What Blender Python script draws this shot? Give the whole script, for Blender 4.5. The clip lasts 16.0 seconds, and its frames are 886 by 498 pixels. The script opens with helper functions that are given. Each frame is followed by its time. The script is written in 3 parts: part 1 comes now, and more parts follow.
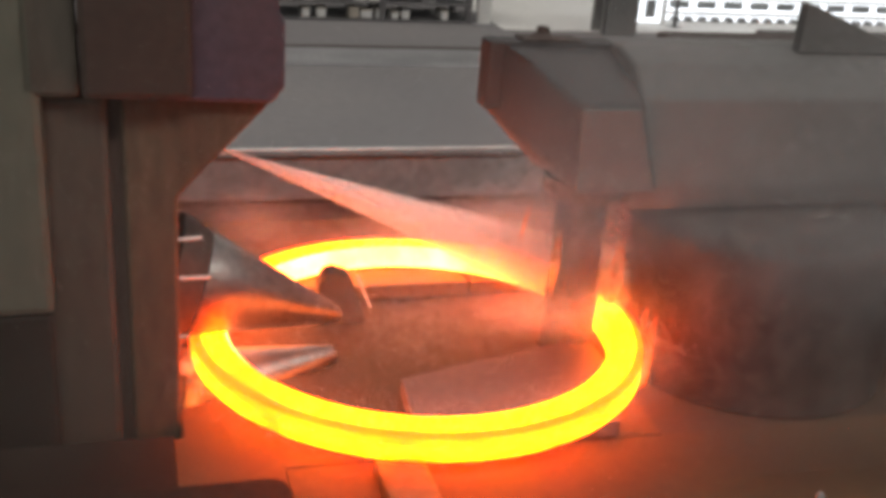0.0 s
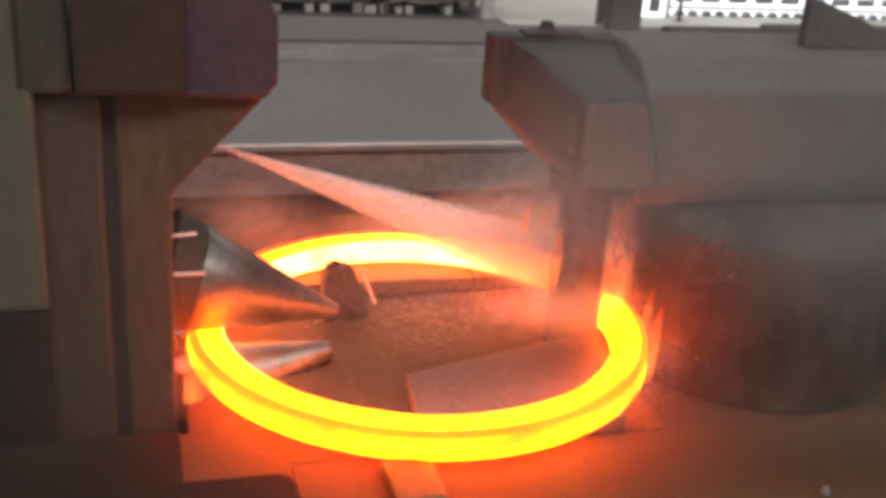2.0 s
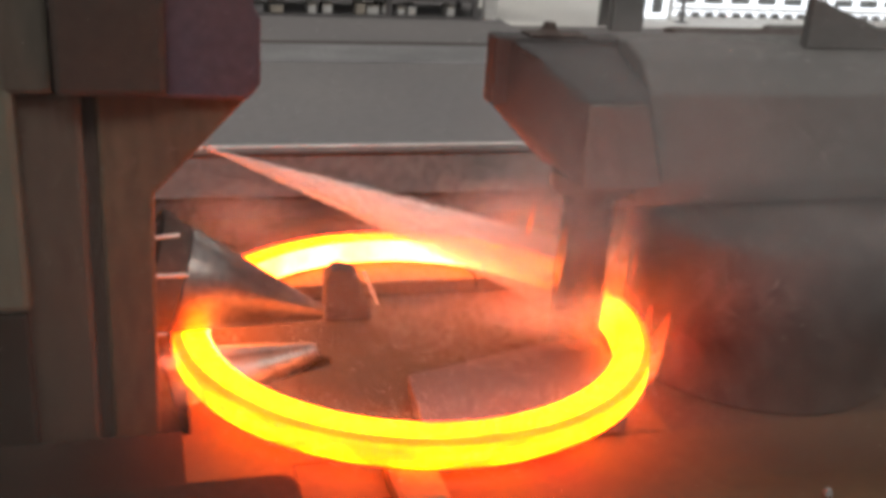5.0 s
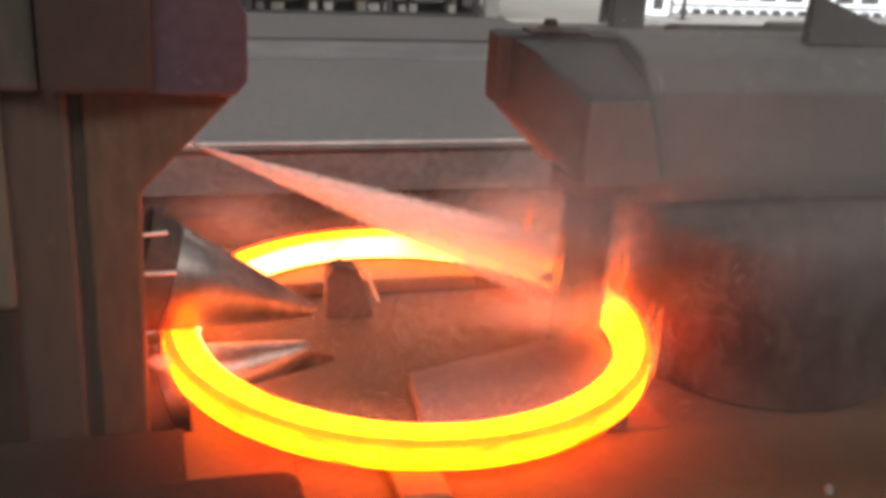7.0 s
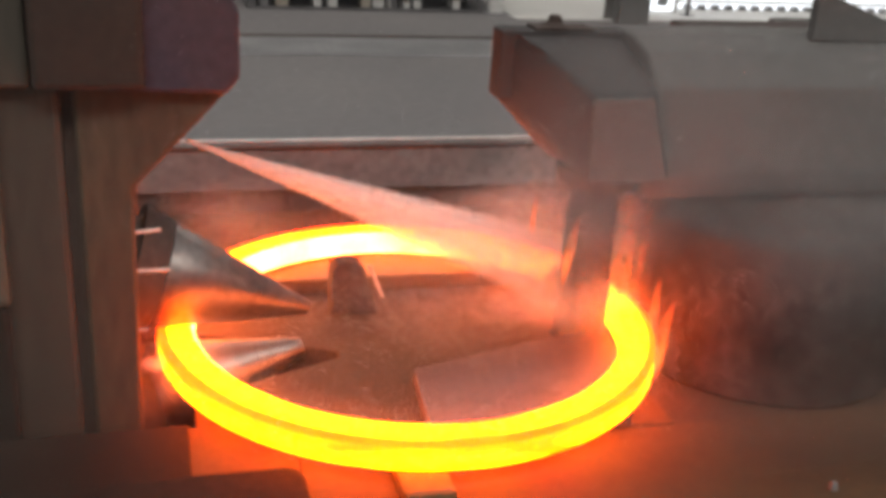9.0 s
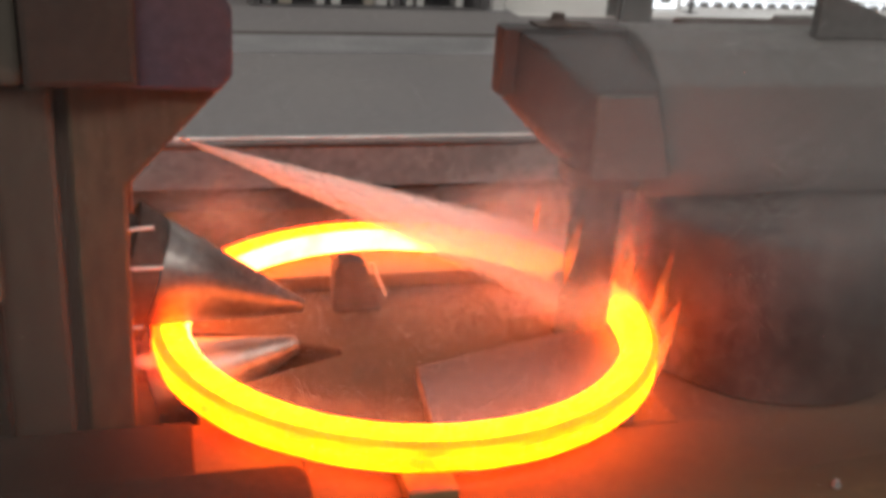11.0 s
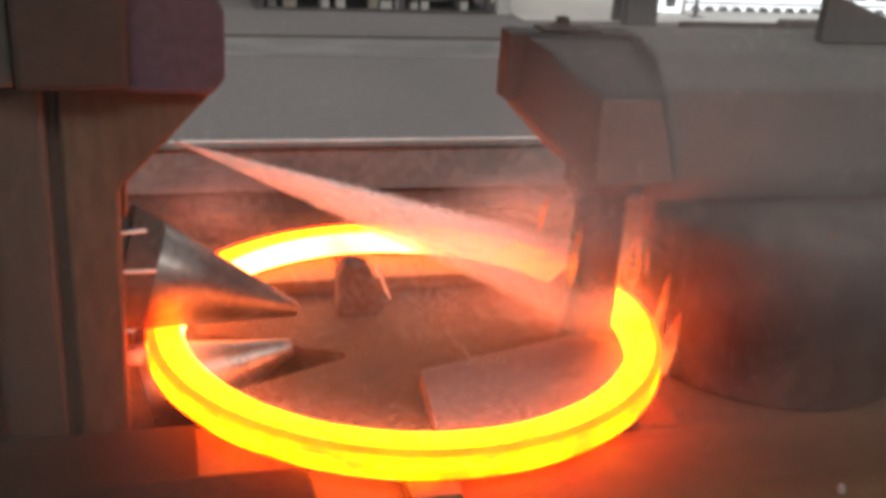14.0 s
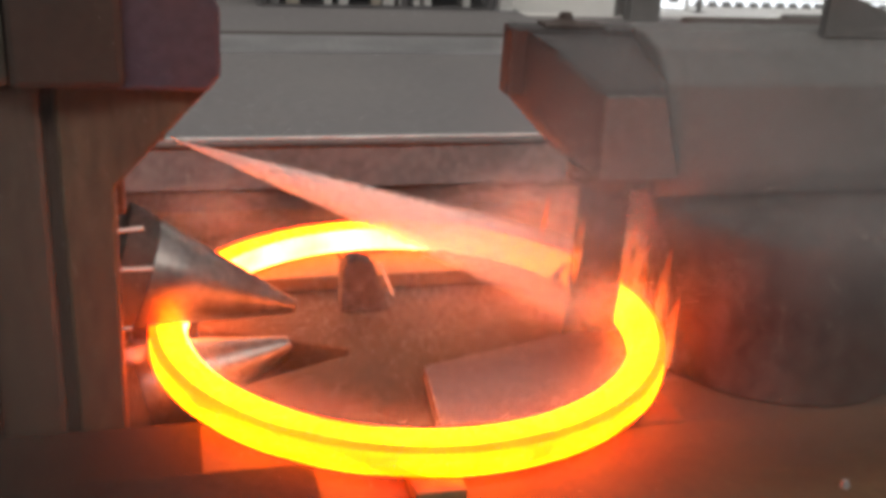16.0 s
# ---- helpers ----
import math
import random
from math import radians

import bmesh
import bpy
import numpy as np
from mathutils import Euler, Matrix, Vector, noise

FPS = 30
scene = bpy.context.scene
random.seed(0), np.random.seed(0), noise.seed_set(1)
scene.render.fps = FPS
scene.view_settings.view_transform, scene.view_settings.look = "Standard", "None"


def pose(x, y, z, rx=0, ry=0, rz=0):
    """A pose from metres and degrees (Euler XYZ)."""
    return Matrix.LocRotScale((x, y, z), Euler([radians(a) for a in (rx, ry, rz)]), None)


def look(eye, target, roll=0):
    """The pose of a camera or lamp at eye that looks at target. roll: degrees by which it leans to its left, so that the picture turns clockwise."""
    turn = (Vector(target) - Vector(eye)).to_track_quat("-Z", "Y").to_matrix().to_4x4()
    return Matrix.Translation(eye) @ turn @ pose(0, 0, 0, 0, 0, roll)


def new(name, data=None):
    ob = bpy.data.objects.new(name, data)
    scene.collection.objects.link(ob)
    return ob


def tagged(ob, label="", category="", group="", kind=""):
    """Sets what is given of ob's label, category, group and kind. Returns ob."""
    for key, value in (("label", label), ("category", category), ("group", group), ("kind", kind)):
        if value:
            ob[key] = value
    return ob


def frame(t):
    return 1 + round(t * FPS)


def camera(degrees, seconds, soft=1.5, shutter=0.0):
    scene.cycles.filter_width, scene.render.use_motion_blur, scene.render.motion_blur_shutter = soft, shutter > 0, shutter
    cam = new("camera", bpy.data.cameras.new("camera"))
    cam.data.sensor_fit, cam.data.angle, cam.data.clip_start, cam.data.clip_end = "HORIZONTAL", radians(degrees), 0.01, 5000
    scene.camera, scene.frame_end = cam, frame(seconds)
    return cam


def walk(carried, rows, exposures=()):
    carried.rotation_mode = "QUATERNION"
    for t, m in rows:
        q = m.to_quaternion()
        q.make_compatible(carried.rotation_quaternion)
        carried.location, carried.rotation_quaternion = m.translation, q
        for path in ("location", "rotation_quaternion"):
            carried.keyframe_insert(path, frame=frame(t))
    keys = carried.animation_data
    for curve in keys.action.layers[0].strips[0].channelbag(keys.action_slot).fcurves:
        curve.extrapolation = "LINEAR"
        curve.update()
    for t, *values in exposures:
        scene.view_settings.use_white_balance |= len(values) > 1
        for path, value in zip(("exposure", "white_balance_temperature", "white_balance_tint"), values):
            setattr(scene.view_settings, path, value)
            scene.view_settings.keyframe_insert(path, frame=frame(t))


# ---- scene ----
cam = camera(45.94, 16.0, soft=4.6)
EYE = Vector((0.0, 0.0, 1.76))


def aim(yaw, pitch, roll):
    """Camera pose: yaw to the right, pitch downwards, lean to the left, in degrees."""
    y, p = radians(yaw), radians(pitch)
    way = Vector((math.sin(y) * math.cos(p), math.cos(y) * math.cos(p), -math.sin(p)))
    return look(EYE, EYE + way, roll)


PATH = [
    (0, 0.000, 21.423, 4.223), (0.5, -0.046, 21.513, 4.183), (1, -0.136, 21.601, 4.120), (1.5, -0.242, 21.661, 4.021),
    (2, -0.243, 21.700, 4.002), (2.5, -0.284, 21.563, 4.106), (3, -0.289, 21.487, 4.079), (3.5, -0.298, 21.438, 3.988),
    (4, -0.323, 21.483, 3.987), (6.5, -0.445, 21.822, 3.963), (7, -0.436, 21.816, 3.958), (7.5, -0.484, 21.882, 3.815),
    (8, -0.549, 21.978, 3.854), (8.5, -0.606, 22.036, 3.846), (9, -0.677, 22.025, 3.856), (11.5, -0.883, 22.183, 3.777),
    (12, -0.942, 22.186, 3.752), (12.5, -0.969, 22.169, 3.802), (13, -0.982, 22.025, 3.786), (13.5, -1.031, 21.968, 3.877),
    (14, -1.093, 21.990, 3.850), (14.5, -1.119, 21.972, 3.830), (15, -1.115, 22.107, 3.805), (15.5, -1.216, 22.153, 3.669),
    (16, -1.279, 22.193, 3.652)]
walk(cam, [(t, aim(y, p, r)) for t, y, p, r in PATH])

# ---- world and large lights ----
world = bpy.data.worlds.new("hall_sky")
scene.world = world
world.use_nodes = True
_n = world.node_tree.nodes
_sky = _n.new("ShaderNodeTexSky")
_sky.sky_type, _sky.sun_disc = "NISHITA", False
_sky.sun_elevation, _sky.sun_rotation = radians(40), radians(30)
world.node_tree.links.new(_sky.outputs[0], _n["Background"].inputs[0])
_n["Background"].inputs[1].default_value = 0.1

# The machine's own axes: a along the roll line, b away from the operator, z up.
AXIS = 17.0
M0 = Matrix.Translation((-0.0417, 2.1282, 0.0)) @ pose(0, 0, 0, 0, 0, AXIS)
ZB, ZT = 0.7004, 0.7565          # underside and top of the ring
R_START, R_END, WALL = 0.500, 0.5645, 0.0735


def added_skylight_lamp(a, b, la, lb, watts):
    d = bpy.data.lights.new("skylight_daylight", "AREA")
    d.shape, d.size, d.size_y, d.energy, d.color = "RECTANGLE", la, lb, watts, (1.0, 0.935, 0.85)
    ob = new("skylight_daylight", d)
    ob.matrix_world = M0 @ pose(a, b, 7.93)
    return ob


# Lamps added out of view to light floor, mill and camera-side faces.
added_skylight_lamp(0.0, 8.0, 14.0, 2.4, 560)
added_skylight_lamp(0.0, 1.0, 14.0, 2.4, 130)
added_skylight_lamp(0.0, -5.0, 14.0, 2.4, 950)
scene.view_settings.exposure = 0.0


# ---- materials ----
def mat(name, base, rough=0.6, metal=0.0, vary=0.35, grain=40.0, stain=4.0, bump=0.25, tint=None, spec=0.5, stretch=(1, 1, 1)):
    """A worn surface: stains at a large scale, grain at a small one, fine relief."""
    m = bpy.data.materials.new(name)
    m.use_nodes = True
    n, l = m.node_tree.nodes, m.node_tree.links
    p = n["Principled BSDF"]
    co = n.new("ShaderNodeTexCoord")
    mp = n.new("ShaderNodeMapping")
    mp.inputs["Scale"].default_value = stretch
    l.new(co.outputs["Object"], mp.inputs[0])
    big, small = n.new("ShaderNodeTexNoise"), n.new("ShaderNodeTexNoise")
    for tex, s, det in ((big, stain, 5), (small, grain, 3)):
        tex.inputs["Scale"].default_value, tex.inputs["Detail"].default_value = s, det
        l.new(mp.outputs[0], tex.inputs["Vector"])
    tint = tint or tuple(c * 0.5 for c in base)
    ramp = n.new("ShaderNodeValToRGB")
    e = ramp.color_ramp.elements
    e[0].position, e[1].position = 0.36, 0.64
    e[0].color = (*[b + (t - b) * min(1, vary * 2) for b, t in zip(base, tint)], 1)
    e[1].color = (*base, 1)
    l.new(big.outputs[0], ramp.inputs[0])
    mix = n.new("ShaderNodeMix")
    mix.data_type, mix.blend_type = "RGBA", "MULTIPLY"
    g = n.new("ShaderNodeValToRGB")
    g.color_ramp.elements[0].position, g.color_ramp.elements[1].position = 0.3, 0.7
    g.color_ramp.elements[0].color = (1 - vary,) * 3 + (1,)
    g.color_ramp.elements[1].color = (1, 1, 1, 1)
    l.new(small.outputs[0], g.inputs[0])
    mix.inputs[0].default_value = 1.0
    l.new(ramp.outputs[0], mix.inputs[6])
    l.new(g.outputs[0], mix.inputs[7])
    l.new(mix.outputs[2], p.inputs["Base Color"])
    rr = n.new("ShaderNodeMapRange")
    rr.inputs[3].default_value, rr.inputs[4].default_value = max(0.05, rough - 0.15), min(1, rough + 0.15)
    l.new(big.outputs[0], rr.inputs[0])
    l.new(rr.outputs[0], p.inputs["Roughness"])
    p.inputs["Metallic"].default_value = metal
    p.inputs["Specular IOR Level"].default_value = spec
    if bump:
        bp = n.new("ShaderNodeBump")
        bp.inputs["Strength"].default_value, bp.inputs["Distance"].default_value = bump, 0.004
        l.new(small.outputs[0], bp.inputs["Height"])
        l.new(bp.outputs[0], p.inputs["Normal"])
    return m


def glow(name, low, high, strength=1.0, scale=6.0, stretch=(1, 1, 1), lo=0.35, hi=0.6):
    """Something that gives off light: two colours mixed by a noise."""
    m = bpy.data.materials.new(name)
    m.use_nodes = True
    n, l = m.node_tree.nodes, m.node_tree.links
    p = n["Principled BSDF"]
    p.inputs["Base Color"].default_value = (0.06, 0.025, 0.01, 1)
    p.inputs["Specular IOR Level"].default_value = 0.1
    p.inputs["Roughness"].default_value = 0.8
    co, mp, tex, ramp = n.new("ShaderNodeTexCoord"), n.new("ShaderNodeMapping"), n.new("ShaderNodeTexNoise"), n.new("ShaderNodeValToRGB")
    mp.inputs["Scale"].default_value = stretch
    tex.inputs["Scale"].default_value, tex.inputs["Detail"].default_value = scale, 4
    e = ramp.color_ramp.elements
    e[0].position, e[1].position = lo, hi
    e[0].color, e[1].color = (*low, 1), (*high, 1)
    l.new(co.outputs["Object"], mp.inputs[0])
    l.new(mp.outputs[0], tex.inputs["Vector"])
    l.new(tex.outputs[0], ramp.inputs[0])
    l.new(ramp.outputs[0], p.inputs["Emission Color"])
    if name.startswith("hot"):
        co.object = RING
    p.inputs["Emission Strength"].default_value = strength
    return m


def flame_mat(name, colour, strength, alpha):
    """Thin burning gas: faint light, mostly clear."""
    m = bpy.data.materials.new(name)
    m.use_nodes = True
    n, l = m.node_tree.nodes, m.node_tree.links
    n.remove(n["Principled BSDF"])
    em, tr, mx = n.new("ShaderNodeEmission"), n.new("ShaderNodeBsdfTransparent"), n.new("ShaderNodeMixShader")
    em.inputs[0].default_value, em.inputs[1].default_value = (*colour, 1), strength
    co, tex, rg = n.new("ShaderNodeTexCoord"), n.new("ShaderNodeTexNoise"), n.new("ShaderNodeMapRange")
    mp = n.new("ShaderNodeMapping")
    mp.inputs["Scale"].default_value = (1, 1, 0.3)
    tex.inputs["Scale"].default_value = 45
    rg.inputs[1].default_value, rg.inputs[2].default_value = 0.3, 0.75
    rg.inputs[3].default_value, rg.inputs[4].default_value = 0.0, alpha
    l.new(co.outputs["Object"], mp.inputs[0])
    l.new(mp.outputs[0], tex.inputs["Vector"])
    l.new(tex.outputs[0], rg.inputs[0])
    sep, fade, mul = n.new("ShaderNodeSeparateXYZ"), n.new("ShaderNodeValToRGB"), n.new("ShaderNodeMath")
    mul.operation = "MULTIPLY"
    e = fade.color_ramp.elements
    e[0].position, e[0].color, e[1].position, e[1].color = 0.0, (0, 0, 0, 1), 1.0, (0, 0, 0, 1)
    mid = e.new(0.3)
    mid.color = (1, 1, 1, 1)
    l.new(co.outputs["Generated"], sep.inputs[0])
    l.new(sep.outputs[2], fade.inputs[0])
    l.new(fade.outputs[0], mul.inputs[0])
    l.new(rg.outputs[0], mul.inputs[1])
    l.new(mul.outputs[0], mx.inputs[0])
    l.new(tr.outputs[0], mx.inputs[1])
    l.new(em.outputs[0], mx.inputs[2])
    l.new(mx.outputs[0], n["Material Output"].inputs[0])
    return m


STEEL_DARK = mat("dark_scaled_steel", (0.13, 0.11, 0.10), 0.6, 0.3, 0.2, 60, 5, 0.12, stretch=(1, 1, 0.4))
STEEL_BROWN = mat("oil_browned_steel", (0.092, 0.066, 0.042), 0.6, 0.1, 0.35, 50, 6, 0.1, (0.055, 0.036, 0.027), stretch=(1, 1, 0.25))
RUST_RED = mat("dark_red_primer", (0.08, 0.045, 0.035), 0.7, 0.0, 0.25, 50, 4, 0.1, stretch=(1, 1, 0.25))
PAINT_BLUE = mat("dull_blue_paint", (0.050, 0.040, 0.062), 0.55, 0.0, 0.3, 45, 4, 0.08, (0.10, 0.05, 0.05))
PAINT_GREEN = mat("grey_green_paint", (0.10, 0.105, 0.082), 0.6, 0.0, 0.2, 45, 3, 0.1, stretch=(1, 1, 0.25))
OLIVE = mat("olive_oily_paint", (0.062, 0.054, 0.042), 0.6, 0.0, 0.3, 45, 4, 0.1, (0.055, 0.045, 0.035), stretch=(1, 1, 0.2))
ARM_GREY = mat("grey_machine_paint", (0.092, 0.091, 0.090), 0.72, 0.05, 0.2, 40, 2.2, 0.08, (0.088, 0.082, 0.082), stretch=(1, 1, 0.5))
ARM_BROWN = mat("browned_machine_paint", (0.040, 0.037, 0.038), 0.8, 0.0, 0.35, 40, 6, 0.15, (0.026, 0.023, 0.024), stretch=(1, 1, 0.3))
ROLL_STEEL = mat("rolling_steel", (0.080, 0.069, 0.066), 0.75, 0.1, 0.5, 30, 8, 0.2, (0.028, 0.023, 0.022), stretch=(1, 1, 0.6))
CONE_STEEL = mat("wet_cone_steel", (0.29, 0.265, 0.25), 0.41, 0.9, 0.3, 60, 8, 0.05)
SHOULDER = mat("dark_roll_shoulder", (0.075, 0.065, 0.058), 0.75, 0.1, 0.4, 60, 8, 0.2)
# Near-white base colour carries the glint of the strips and bars.
BRIGHT_STEEL = mat("near_white_steel", (0.85, 0.83, 0.80), 0.4, 0.35, 0.25, 70, 6, 0.1)
TABLE = mat("scaled_table_plate", (0.185, 0.11, 0.045), 0.65, 0.1, 0.3, 45, 6, 0.25)
PIT = mat("oily_scale_floor", (0.084, 0.043, 0.018), 0.8, 0.05, 0.22, 50, 7, 0.1)
DECK = mat("caked_deck_scale", (0.060, 0.038, 0.024), 0.85, 0.0, 0.25, 60, 9, 0.5, (0.05, 0.030, 0.018))
PLATE_PALE = mat("pale_wear_plate", (0.165, 0.112, 0.10), 0.6, 0.2, 0.2, 60, 5, 0.12)
GUARD = mat("galvanised_guard", (0.34, 0.34, 0.345), 0.42, 0.2, 0.3, 30, 3, 0.15)
CONCRETE = mat("shop_concrete", (0.19, 0.18, 0.18), 0.7, 0.0, 0.15, 14, 0.55, 0.05, (0.088, 0.084, 0.098))
WHITE_PAINT = mat("white_paint", (0.80, 0.80, 0.78), 0.6, 0, 0.12, 20, 2, 0.05)
WALL_PAINT = mat("hall_cladding", (0.42, 0.43, 0.43), 0.7, 0, 0.2, 12, 0.8, 0.1)
PALE_FLOOR = mat("pale_floor", (0.72, 0.71, 0.68), 0.6, 0, 0.12, 12, 0.8, 0.05)
RACK_PAINT = mat("dark_rack_paint", (0.19, 0.185, 0.19), 0.6, 0.1, 0.3, 30, 3, 0.1)
CARTON = mat("pale_carton", (0.55, 0.50, 0.42), 0.8, 0, 0.25, 30, 3, 0.1)
GLASS_DARK = mat("grey_window_glass", (0.36, 0.38, 0.39), 0.15, 0, 0.15, 10, 1, 0.0)
COLUMN_GREY = mat("column_paint", (0.24, 0.24, 0.235), 0.6, 0.0, 0.2, 30, 2, 0.05)
DARK_BROWN = mat("dark_brown_steel", (0.045, 0.029, 0.023), 0.75, 0.1, 0.25, 50, 6, 0.1)
# Near-black base colour that puts the carriage's shade on the plates.
SHADE_DARK = mat("shade_dark_plate", (0.026, 0.018, 0.014), 0.85, 0.0, 0.35, 50, 6, 0.2, spec=0.2)
def water_mat():
    m = bpy.data.materials.new("spray_water")
    m.use_nodes = True
    n, l = m.node_tree.nodes, m.node_tree.links
    n.remove(n["Principled BSDF"])
    d, tr, mx = n.new("ShaderNodeBsdfDiffuse"), n.new("ShaderNodeBsdfTranslucent"), n.new("ShaderNodeMixShader")
    d.inputs[0].default_value = tr.inputs[0].default_value = (0.92, 0.92, 0.92, 1)
    l.new(d.outputs[0], mx.inputs[1])
    l.new(tr.outputs[0], mx.inputs[2])
    l.new(mx.outputs[0], n["Material Output"].inputs[0])
    return m


WATER = water_mat()


def veil_mat(name, colour, alpha, through_share, streaks, scale, axis_fade):
    """Fine mist that lets most light pass: scattered light at a share given by a noise, thinning out to the rim of its billow."""
    m = bpy.data.materials.new(name)
    m.use_nodes = True
    n, l = m.node_tree.nodes, m.node_tree.links
    n.remove(n["Principled BSDF"])
    d, tl, mx, tr, out = (n.new("ShaderNodeBsdfDiffuse"), n.new("ShaderNodeBsdfTranslucent"), n.new("ShaderNodeMixShader"),
                          n.new("ShaderNodeBsdfTransparent"), n.new("ShaderNodeMixShader"))
    d.inputs[0].default_value = tl.inputs[0].default_value = (*colour, 1)
    mx.inputs[0].default_value = through_share
    l.new(d.outputs[0], mx.inputs[1])
    l.new(tl.outputs[0], mx.inputs[2])
    co, mp, tex, rg = n.new("ShaderNodeTexCoord"), n.new("ShaderNodeMapping"), n.new("ShaderNodeTexNoise"), n.new("ShaderNodeMapRange")
    mp.inputs["Scale"].default_value = streaks
    tex.inputs["Scale"].default_value, tex.inputs["Detail"].default_value = scale, 4
    rg.inputs[1].default_value, rg.inputs[2].default_value = 0.3, 0.7
    rg.inputs[3].default_value, rg.inputs[4].default_value = alpha * 0.35, alpha
    l.new(co.outputs["Object"], mp.inputs[0])
    l.new(mp.outputs[0], tex.inputs["Vector"])
    l.new(tex.outputs[0], rg.inputs[0])
    sep, fade, mul = n.new("ShaderNodeSeparateXYZ"), n.new("ShaderNodeValToRGB"), n.new("ShaderNodeMath")
    mul.operation = "MULTIPLY"
    e = fade.color_ramp.elements
    if axis_fade:
        # along the jet: dense at the nozzle, thin where it breaks up
        l.new(co.outputs["Generated"], sep.inputs[0])
        l.new(sep.outputs[2], fade.inputs[0])
        e[0].position, e[0].color, e[1].position, e[1].color = 0.0, (0.75, 0.75, 0.75, 1), 1.0, (0, 0, 0, 1)
        e.new(0.30).color = (1, 1, 1, 1)
        e.new(0.72).color = (0.6, 0.6, 0.6, 1)
    else:
        ball, flat = n.new("ShaderNodeTexGradient"), n.new("ShaderNodeMapping")
        ball.gradient_type = "SPHERICAL"
        flat.inputs["Location"].default_value, flat.inputs["Scale"].default_value = (-1.0, 0.0, -1.0), (2.0, 0.0, 2.0)
        l.new(co.outputs["Generated"], flat.inputs[0])
        l.new(flat.outputs[0], ball.inputs[0])
        l.new(ball.outputs[0], fade.inputs[0])
        e[0].position, e[0].color, e[1].position, e[1].color = 0.02, (0, 0, 0, 1), 0.75, (1, 1, 1, 1)
        fade.color_ramp.interpolation = "EASE"
    l.new(fade.outputs[0], mul.inputs[0])
    l.new(rg.outputs[0], mul.inputs[1])
    l.new(mul.outputs[0], out.inputs[0])
    l.new(tr.outputs[0], out.inputs[1])
    l.new(mx.outputs[0], out.inputs[2])
    l.new(out.outputs[0], n["Material Output"].inputs[0])
    return m


MIST = veil_mat("jet_mist", (0.95, 0.95, 0.95), 0.36, 0.95, (1, 1, 0.12), 30, True)
SMOKE = veil_mat("grey_smoke", (0.30, 0.30, 0.305), 0.30, 0.15, (1, 1, 1), 3.5, False)
THIN_SMOKE = veil_mat("thin_brown_smoke", (0.16, 0.135, 0.12), 0.30, 0.25, (1, 1, 1), 3.5, False)
CARRIAGE_SMOKE = veil_mat("faint_grey_smoke", (0.14, 0.14, 0.13), 0.13, 0.2, (1, 1, 1), 3.5, False)
HAZE = veil_mat("steam_haze", (0.9, 0.9, 0.9), 0.22, 0.7, (1, 1, 0.6), 7, False)
# Emission in place of strong light falling on white panels.
PANEL_GLOW = glow("white_panel_glow", (0.85, 0.9, 0.95), (1.0, 1.05, 1.1), 1.7, 3)

RING = new("hot_ring")


def toned_along_x(m, dry, wet):
    """Multiplies the face's emission by a tone that runs from dry to wet along world x."""
    n, l = m.node_tree.nodes, m.node_tree.links
    geo, sep, rg, mix = n.new("ShaderNodeNewGeometry"), n.new("ShaderNodeSeparateXYZ"), n.new("ShaderNodeMapRange"), n.new("ShaderNodeMix")
    mix.data_type, mix.blend_type = "RGBA", "MULTIPLY"
    mix.inputs[0].default_value = 1.0
    tone = n.new("ShaderNodeValToRGB")
    tone.color_ramp.elements[0].color, tone.color_ramp.elements[1].color = (*dry, 1), (*wet, 1)
    rg.inputs[1].default_value, rg.inputs[2].default_value = -0.02, 0.28
    l.new(geo.outputs["Position"], sep.inputs[0])
    l.new(sep.outputs[0], rg.inputs[0])
    l.new(rg.outputs[0], tone.inputs[0])
    p = n["Principled BSDF"]
    l.new(p.inputs["Emission Color"].links[0].from_socket, mix.inputs[6])
    l.new(tone.outputs[0], mix.inputs[7])
    l.new(mix.outputs[2], p.inputs["Emission Color"])

HOT_TOP = glow("hot_steel_top", (24.0, 1.1, 0.0), (28.0, 3.8, 0.006), 1.0, 7)
HOT_OUT = glow("hot_steel_outer", (22.0, 0.85, 0.0), (26.0, 3.2, 0.006), 1.0, 9, (1, 1, 2.5), 0.38, 0.55)
HOT_BAND = glow("hot_steel_band", (16.0, 0.70, 0.0), (21.0, 1.15, 0.0), 1.0, 8, (1, 1, 2.5), 0.36, 0.55)
HOT_IN = glow("hot_steel_inner", (25, 4.2, 0.45), (28, 5.0, 1.4), 1.0, 5)
toned_along_x(HOT_IN, (1, 1, 1), (0.9, 0.62, 0.02))
HOT_GROOVE = glow("hot_steel_groove", (16.0, 0.44, 0.0), (18.0, 0.62, 0.0), 1.0, 9)
FLAME = flame_mat("flame_gas", (1.0, 0.19, 0.035), 2.2, 0.55)


# ---- building helpers ----
BASE = {}


def thing(name, a, b, z, label, category, group="", kind=""):
    """An Empty at a thing's base, in the machine's axes."""
    ob = new(name)
    ob.empty_display_size = 0.05
    ob.matrix_world = M0 @ Matrix.Translation((a, b, z))
    BASE[ob.name] = Vector((a, b, z))
    return tagged(ob, label, category, group, kind)


def root(ob):
    while ob.parent:
        ob = ob.parent
    return ob


